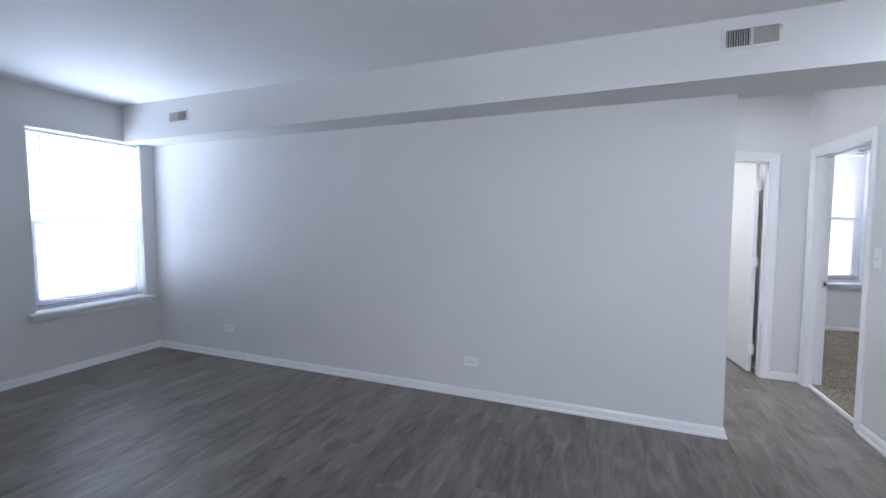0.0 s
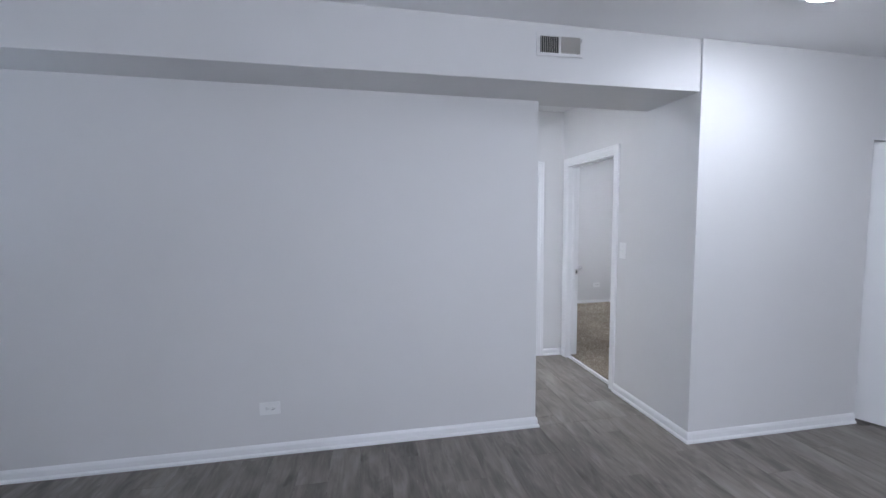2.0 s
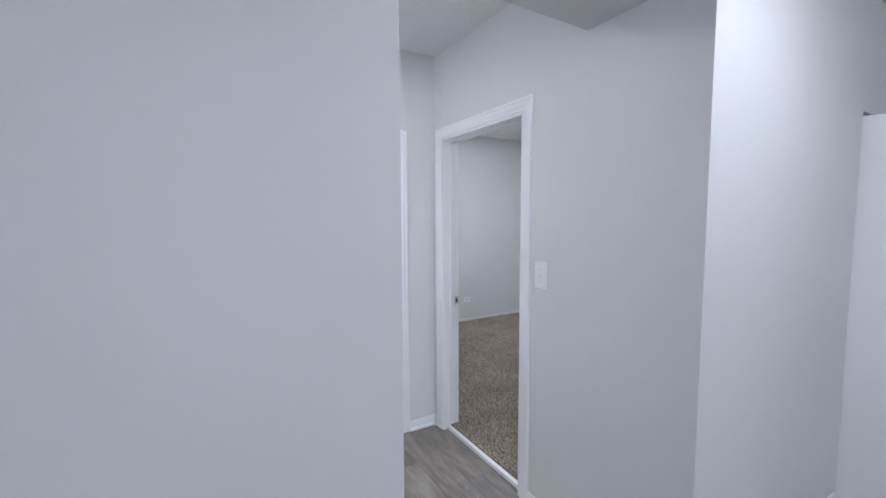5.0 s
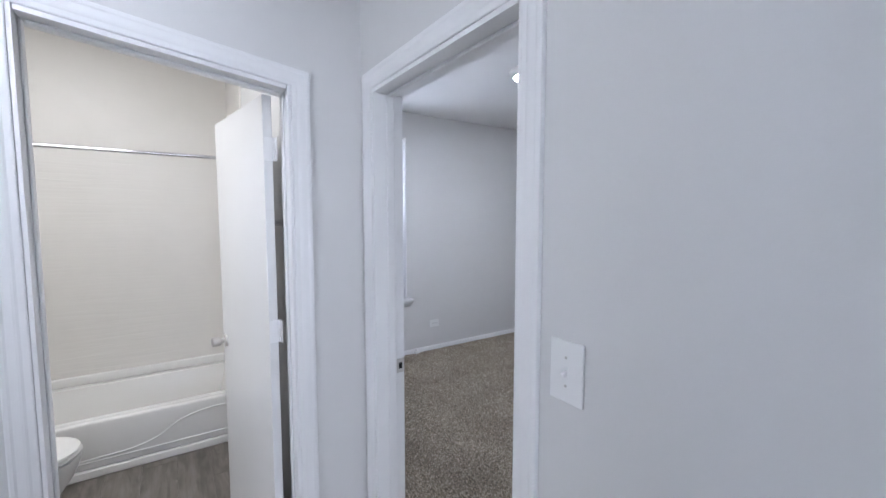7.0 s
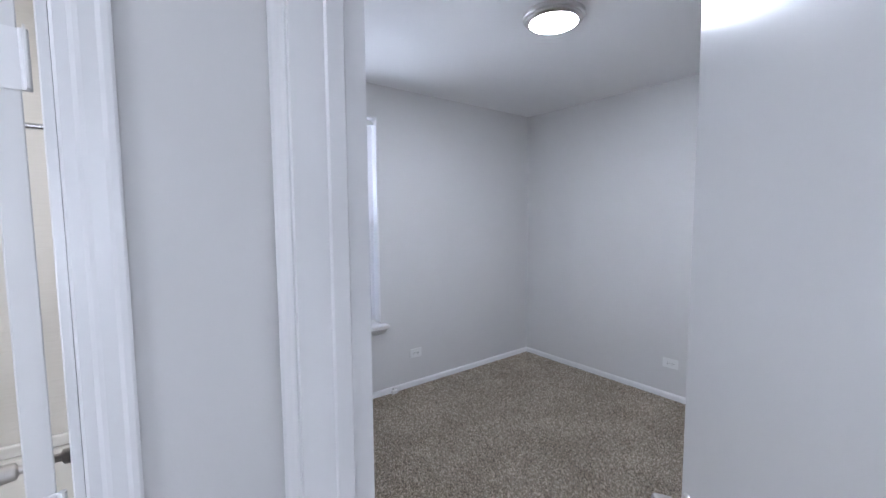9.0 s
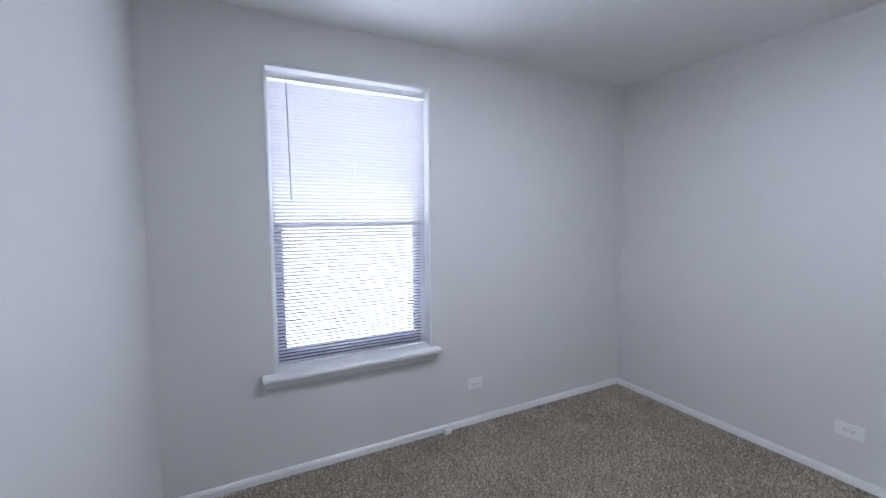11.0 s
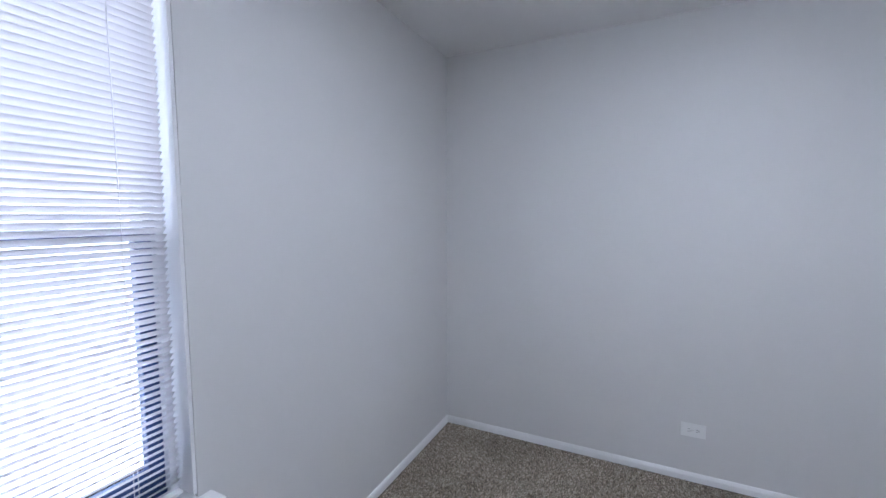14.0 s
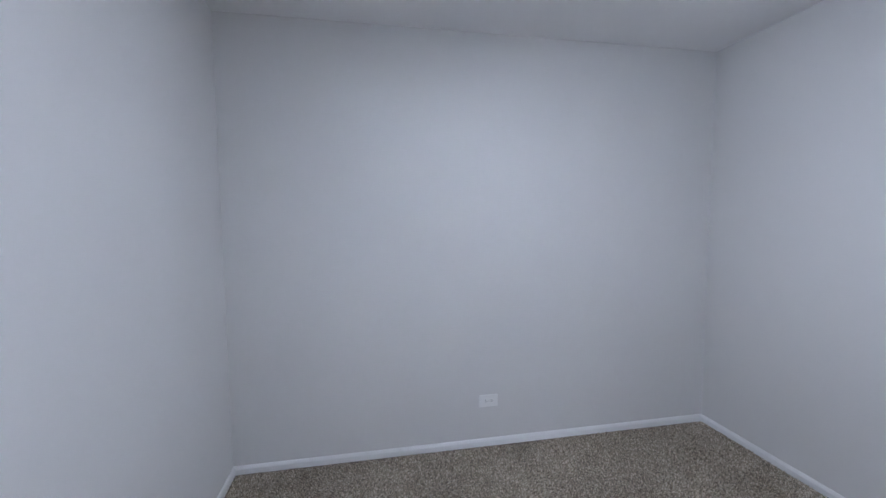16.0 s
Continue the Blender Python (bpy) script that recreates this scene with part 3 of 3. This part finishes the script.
# ---- vents, outlets, switch ----
def vent(m, w, h, label):
    """On a wall at local y 0, facing -y, centred."""
    root = thing("air_vent", m, label, "air vent", "duct vents")
    bm = bmesh.new()
    W, Hh = w / 2 + 0.022, h / 2 + 0.018
    box(bm, -W, -0.006, -Hh, W, 0, -h / 2), box(bm, -W, -0.006, h / 2, W, 0, Hh)
    box(bm, -W, -0.006, -h / 2, -w / 2, 0, h / 2), box(bm, w / 2, -0.006, -h / 2, W, 0, h / 2)
    box(bm, -0.006, -0.006, -h / 2, 0.006, 0, h / 2)
    part("frame", bm, WALL, root)
    # black sheet stands for the shade in the duct behind the louvres
    part("duct_shade", box(bmesh.new(), -w / 2, -0.0015, -h / 2, w / 2, -0.0005, h / 2), SLOT, root)
    n = 10
    for sgn in (-1, 1):
        for i in range(n):
            x = sgn * (0.006 + (i + 0.5) * (w / 2 - 0.006) / n)
            bm = box(bmesh.new(), -0.0012, -0.0075, -h / 2, 0.0012, 0.0075, h / 2)
            bm.transform(Matrix.Translation((x, -0.0085, 0)) @ Matrix.Rotation(radians(30 * sgn), 4, "Z"))
            part("slat", bm, VENTP, root)
    part("lever", box(bmesh.new(), w / 2 + 0.006, -0.014, h * 0.2, w / 2 + 0.010, -0.006, h * 0.2 + 0.02), GRAYP, root)
    return root


vent(pose(-0.062, -0.376, 2.502, 0, 0, -0.75), 0.245, 0.092, "painted air vent with dark gaps between its louvres on the soffit")
vent(pose(-4.81, -0.312, 2.535, 0, 0, -0.75), 0.235, 0.085, "painted air vent with grey louvres on the soffit")


def outlet(m):
    """A duplex outlet lying on its side, facing -y."""
    root = thing("wall_outlet", m, "white duplex outlet set sideways in the wall", "outlet", "wall outlets")
    part("plate", box(bmesh.new(), -0.0625, -0.006, -0.041, 0.0625, -0.0005, 0.041, 0.003, 2), PLASTIC, root)
    for x in (-0.0195, 0.0195):
        bm = lathe(bmesh.new(), [(0.0165, 0.006), (0.0165, 0.0085), (0.0155, 0.009)], Matrix.Translation((x, 0, 0)) @ Matrix.Rotation(radians(90), 4, "X"), 20, sx=0.85)
        f = part("receptacle", bm, PLASTIC, root)
        bm = bmesh.new()
        for z in (-0.0065, 0.0065):
            box(bm, x - 0.006, -0.0096, z - 0.0011, x + 0.003, -0.0089, z + 0.0011)
        box(bm, x + 0.007, -0.0096, -0.0022, x + 0.0105, -0.0089, 0.0022)
        part("slot", bm, SLOT, f)
    part("screw", cyl(bmesh.new(), (0, -0.0075, 0), (0, -0.006, 0), 0.003, seg=10), NICKEL, root)
    return root


o1 = outlet(pose(-1.82, 0, 0.305))
copy_thing(o1, pose(-4.58, 0, 0.324))
copy_thing(o1, pose(2.68, YB, 0.334))
copy_thing(o1, pose(XB, 2.116, 0.333, 0, 0, -90))

sw = thing("light_switch", pose(0.88, 0.345, 1.226, 0, 0, -90), "white toggle light switch beside the bedroom doorway", "light switch")
part("plate", box(bmesh.new(), -0.042, -0.006, -0.066, 0.042, -0.0005, 0.066, 0.003, 2), PLASTIC, sw)
part("bezel", box(bmesh.new(), -0.006, -0.0075, -0.013, 0.006, -0.006, 0.013), PLASTIC, sw)
bm = box(bmesh.new(), -0.0042, -0.020, -0.005, 0.0042, -0.006, 0.005, 0.0015)
bm.transform(Matrix.Rotation(radians(18), 4, "X"))
part("toggle", bm, PLASTIC, sw)
for z in (-0.03, 0.03):
    part("screw", cyl(bmesh.new(), (0, -0.0075, z), (0, -0.006, z), 0.003, seg=10), NICKEL, sw)

cc = thing("cable_cover", pose(2.43, YB - 0.024, 0.012), "small white cable cover clipped to the baseboard", "cable cover")
part("cover", box(bmesh.new(), -0.028, -0.028, 0.002, 0.028, 0.0, 0.05, 0.004), PLASTIC, cc)
part("clip", box(bmesh.new(), -0.008, -0.012, 0.05, 0.008, 0.01, 0.066, 0.002), PLASTIC, cc)

# ---- bathroom ----
TX0, TX1, TY0, TY1, TH = -1.05, 0.64, 2.88, 3.64, 0.335
tub = thing("bathtub", pose(0, 0, 0), "white bathtub with a moulded apron panel", "bathtub")
bm = bmesh.new()
box(bm, TX0 + 0.002, TY0, 0.05, TX1 - 0.002, TY0 + 0.05, TH, 0.014, 3)
part("apron", bm, PORC, tub, "", True)
part("apron_foot", box(bmesh.new(), TX0 + 0.002, TY0 - 0.012, 0.0, TX1 - 0.002, TY0 + 0.05, 0.05, 0.006), PORC, tub)
bm = bmesh.new()
box(bm, TX0 + 0.002, TY0 + 0.05, TH - 0.03, TX1 - 0.002, TY0 + 0.09, TH, 0.006)
box(bm, TX0 + 0.002, TY1 - 0.07, TH - 0.03, TX1 - 0.002, TY1, TH + 0.0, 0.006)
box(bm, TX0 + 0.002, TY0 + 0.09, TH - 0.03, TX0 + 0.1, TY1 - 0.07, TH, 0.006)
box(bm, TX1 - 0.1, TY0 + 0.09, TH - 0.03, TX1 - 0.002, TY1 - 0.07, TH, 0.006)
part("rim", bm, PORC, tub, "", True)
bm = bmesh.new()
top = [(TX0 + 0.1, TY0 + 0.09), (TX1 - 0.1, TY0 + 0.09), (TX1 - 0.1, TY1 - 0.07), (TX0 + 0.1, TY1 - 0.07)]
low = [(TX0 + 0.2, TY0 + 0.16), (TX1 - 0.16, TY0 + 0.16), (TX1 - 0.16, TY1 - 0.14), (TX0 + 0.2, TY1 - 0.14)]
a, b = [bm.verts.new((*p, TH - 0.01)) for p in top], [bm.verts.new((*p, 0.08)) for p in low]
for i in range(4):
    bm.faces.new((a[i], a[(i + 1) % 4], b[(i + 1) % 4], b[i]))
bm.faces.new(b)
part("basin", bm, PORC, tub)
# the raised curve pressed into the apron
cu = bpy.data.curves.new("apron_line", "CURVE")
cu.dimensions, cu.bevel_depth, cu.bevel_resolution = "3D", 0.007, 2
sp = cu.splines.new("BEZIER")
pts = [(-1.0, 0.105), (-0.25, 0.112), (0.05, 0.142), (0.22, 0.235), (0.34, 0.265), (0.55, 0.27)]
sp.bezier_points.add(len(pts) - 1)
for p, (x, z) in zip(sp.bezier_points, pts):
    p.co = (x, TY0 + 0.002, z)
    p.handle_left_type = p.handle_right_type = "AUTO"
cu.materials.append(PORC)
ln = new("apron_line", cu)
ln.parent = tub
ln2 = part("apron_line", cyl(bmesh.new(), (TX0 + 0.02, TY0 + 0.001, 0.095), (TX1 - 0.02, TY0 + 0.001, 0.095), 0.006, seg=10), PORC, tub, "", True)

sr = thing("bath_surround", pose(0, 0, 0), "off-white rippled acrylic panels above the bathtub", "bath surround", kind="structure")
part("back_panel", box(bmesh.new(), TX0 + 0.012, TY1, TH - 0.02, TX1 - 0.012, YB - 0.001, 2.838), PANEL, sr)
part("side_panel", box(bmesh.new(), TX1 - 0.012, TY0 + 0.02, TH + 0.001, TX1 - 0.001, YB - 0.001, 2.838), PANEL, sr)
part("side_panel", box(bmesh.new(), TX0 + 0.001, TY0 + 0.02, TH + 0.001, TX0 + 0.012, YB - 0.001, 2.838), PANEL, sr)
part("ledge", box(bmesh.new(), TX0 + 0.012, TY1 - 0.03, TH + 0.001, TX1 - 0.012, TY1 - 0.001, TH + 0.07, 0.012, 3), PORC, sr, "", True)

rod = thing("shower_rod", pose(0, 0, 0), "chrome shower curtain rod across the tub", "shower rod")
part("rod", cyl(bmesh.new(), (TX0 + 0.02, 2.93, 1.94), (TX1 - 0.03, 2.93, 1.94), 0.0125, seg=16), CHROME, rod, "", True)
for x0, x1 in ((TX0 + 0.013, TX0 + 0.035), (TX1 - 0.035, TX1 - 0.013)):
    part("flange", cyl(bmesh.new(), (x0, 2.93, 1.94), (x1, 2.93, 1.94), 0.03, 0.022), CHROME, rod, "", True)

tb = thing("towel_bar", pose(0, 0, 0), "chrome towel bar on the bathroom wall", "towel bar")
for y in (1.78, 2.32):
    part("post", cyl(bmesh.new(), (0.639, y, 1.52), (0.575, y, 1.52), 0.016, 0.011), CHROME, tb, "", True)
part("bar", cyl(bmesh.new(), (0.582, 1.77, 1.52), (0.582, 2.33, 1.52), 0.008), CHROME, tb, "", True)

# toilet: the bowl points away from the wall at its back
wc = thing("toilet", pose(-0.885, 2.40, 0), "white porcelain toilet with its lid down", "toilet")
ms = Matrix.Translation((0.44, 0, 0))
part("bowl", lathe(bmesh.new(), [(0.11, 0), (0.115, 0.03), (0.095, 0.10), (0.11, 0.19), (0.155, 0.28), (0.178, 0.35), (0.182, 0.385), (0.17, 0.39)], ms, 36, sx=1.32), PORC, wc, "", True)
part("pedestal", box(bmesh.new(), 0.06, -0.10, 0, 0.42, 0.10, 0.34, 0.04, 4), PORC, wc, "", True)
part("seat", lathe(bmesh.new(), [(0.17, 0.392), (0.186, 0.396), (0.188, 0.406), (0.18, 0.411)], ms, 36, sx=1.30), PORC, wc, "", True)
part("lid", lathe(bmesh.new(), [(0.178, 0.413), (0.186, 0.417), (0.184, 0.427), (0.16, 0.434), (0.02, 0.437)], ms, 36, sx=1.29), PORC, wc, "", True)
tk = part("tank", box(bmesh.new(), -0.10, -0.22, 0.36, 0.13, 0.22, 0.72, 0.02, 3), PORC, wc, "", True)
part("tank_lid", box(bmesh.new(), -0.11, -0.23, 0.722, 0.14, 0.23, 0.755, 0.01, 2), PORC, tk, "", True)
part("flush_lever", box(bmesh.new(), 0.13, 0.12, 0.64, 0.145, 0.19, 0.655, 0.004), CHROME, tk)

# ---- carpet ----
rng = np.random.default_rng(3)
bm = box(bmesh.new(), 1.0, 0.485, -0.05, XB, YB, 0.028)
box(bm, 0.76, 1.53, -0.05, 1.0, YB, 0.028)
box(bm, 0.935, 0.508, -0.05, 1.0, 1.290, 0.0279)
carpet = new("carpet", mesh_of("carpet", bm, BACKING))
tagged(carpet, "speckled beige and brown cut-pile carpet wall to wall", "carpet", kind="structure")


def tufts(x0, x1, y0, y1, pitch):
    xs, ys = np.meshgrid(np.arange(x0, x1, pitch), np.arange(y0, y1, pitch))
    p = np.stack([xs.ravel(), ys.ravel()], 1)
    p += rng.uniform(-0.45, 0.45, p.shape) * pitch
    n = len(p)
    ang = rng.uniform(0, 2 * np.pi, n)
    r = rng.uniform(0.55, 0.85, n) * pitch
    hgt = rng.uniform(0.007, 0.014, n)
    lean = rng.normal(0, 0.0035, (n, 2))
    u = 0.80 * p[:, 0] + 0.60 * p[:, 1] + 0.05 * np.sin(3.1 * p[:, 1]) + 0.03 * np.sin(9.0 * p[:, 0])
    nap = np.tanh(4.0 * np.sin(2 * np.pi * u / 0.62) + 1.4 * np.sin(5.3 * p[:, 0] - 4.1 * p[:, 1]))
    lean[:, 0] += -0.0034 * nap * 0.60
    lean[:, 1] += 0.0034 * nap * 0.80
    V = np.zeros((n, 6, 3))
    for k in range(3):
        V[:, k, 0] = p[:, 0] + r * np.cos(ang + k * 2.094)
        V[:, k, 1] = p[:, 1] + r * np.sin(ang + k * 2.094)
        V[:, k, 2] = 0.027
        V[:, 3 + k, 0] = p[:, 0] + lean[:, 0] + 0.55 * r * np.cos(ang + 0.5 + k * 2.094)
        V[:, 3 + k, 1] = p[:, 1] + lean[:, 1] + 0.55 * r * np.sin(ang + 0.5 + k * 2.094)
        V[:, 3 + k, 2] = 0.023 + hgt + rng.normal(0, 0.001, n)
    np.clip(V[:, :, 0], x0, x1, out=V[:, :, 0])
    np.clip(V[:, :, 1], y0, y1, out=V[:, :, 1])
    base = (np.arange(n) * 6)[:, None, None]
    F = np.array([[3, 4, 5], [0, 1, 4], [0, 4, 3], [1, 2, 5], [1, 5, 4], [2, 0, 3], [2, 3, 5]])[None] + base
    F = F.reshape(-1, 3)
    me = bpy.data.meshes.new("carpet_pile")
    me.vertices.add(n * 6)
    me.vertices.foreach_set("co", V.ravel())
    me.loops.add(F.size)
    me.loops.foreach_set("vertex_index", F.ravel().astype(np.int32))
    me.polygons.add(len(F))
    me.polygons.foreach_set("loop_start", np.arange(0, F.size, 3, dtype=np.int32))
    me.update()
    me.validate()
    me.materials.append(TUFT)
    return me


pile = new("carpet_pile", tufts(1.0, XB - 0.02, 0.50, YB - 0.02, 0.0062))
pile.parent = carpet
tagged(pile, kind="stuff")
edge = new("carpet_pile", tufts(0.77, 1.0, 1.54, YB - 0.02, 0.0062))
edge.parent = carpet
tagged(edge, kind="stuff")
edge = new("carpet_pile", tufts(0.936, 1.0, 0.51, 1.28, 0.0062))
edge.parent = carpet
tagged(edge, kind="stuff")

# ---- plank floor ----
bm = bmesh.new()
box(bm, XL - 0.2, -5.3, -0.06, XE + 0.12, 0.365, -0.002)
box(bm, -1.3, 0.365, -0.06, 0.93, 1.53, -0.002)
box(bm, -1.05, 1.53, -0.06, 0.64, YB, -0.002)
floor = tagged(new("floor", mesh_of("floor", bm, SUBFLOOR)), "grey-brown wood-look vinyl plank floor", "floor", kind="structure")
PW, PL, GAP = 0.180, 1.22, 0.0004
cache = {}


def plank_mesh(w, l):
    key = (round(w, 3), round(l, 3))
    if key not in cache:
        bm = bmesh.new()
        t, c, e = [], [], 0.0005
        for x, y in ((0, 0), (w, 0), (w, l), (0, l)):
            c.append(bm.verts.new((x, y, -0.003)))
        for x, y in ((e, e), (w - e, e), (w - e, l - e), (e, l - e)):
            t.append(bm.verts.new((x, y, 0.0)))
        bm.faces.new(t)
        for i in range(4):
            bm.faces.new((c[i], c[(i + 1) % 4], t[(i + 1) % 4], t[i]))
        cache[key] = mesh_of("plank", bm, FLOOR)
    return cache[key]


def lay(x0, x1, y0, y1, shift):
    k = math.floor(x0 / PW)
    while k * PW < x1:
        a, b = max(x0, k * PW), min(x1, (k + 1) * PW)
        y = math.floor(y0 / PL) * PL + ((k * 0.377 + shift) % 1.0) * PL - PL
        while y < y1:
            c, e = max(y0, y), min(y1, y + PL)
            if e - c > 0.02 and b - a > 0.01:
                p = new("plank", plank_mesh(b - a - GAP, e - c - GAP))
                p.parent = floor
                p.location = (a, c, 0)
            y += PL
        k += 1


lay(XL, 3.0, -3.5, 0.0, 0.1)
lay(3.0, XE, -1.9, 0.365, 0.1)
lay(-1.3, 0.93, 0.0, 1.53, 0.1)
lay(-1.05, 0.64, 1.53, TY0, 0.3)
bm = bmesh.new()
for i in range(int((XE - XL) / PW) + 1):
    box(bm, XL + i * PW, -5.2, -0.003, min(XE, XL + (i + 1) * PW - GAP), -3.502 if XL + i * PW < 2.8 else -1.9, 0.0)
rest = new("plank_field", mesh_of("plank_field", bm, FLOOR))
rest.parent = floor
tagged(rest, kind="stuff")
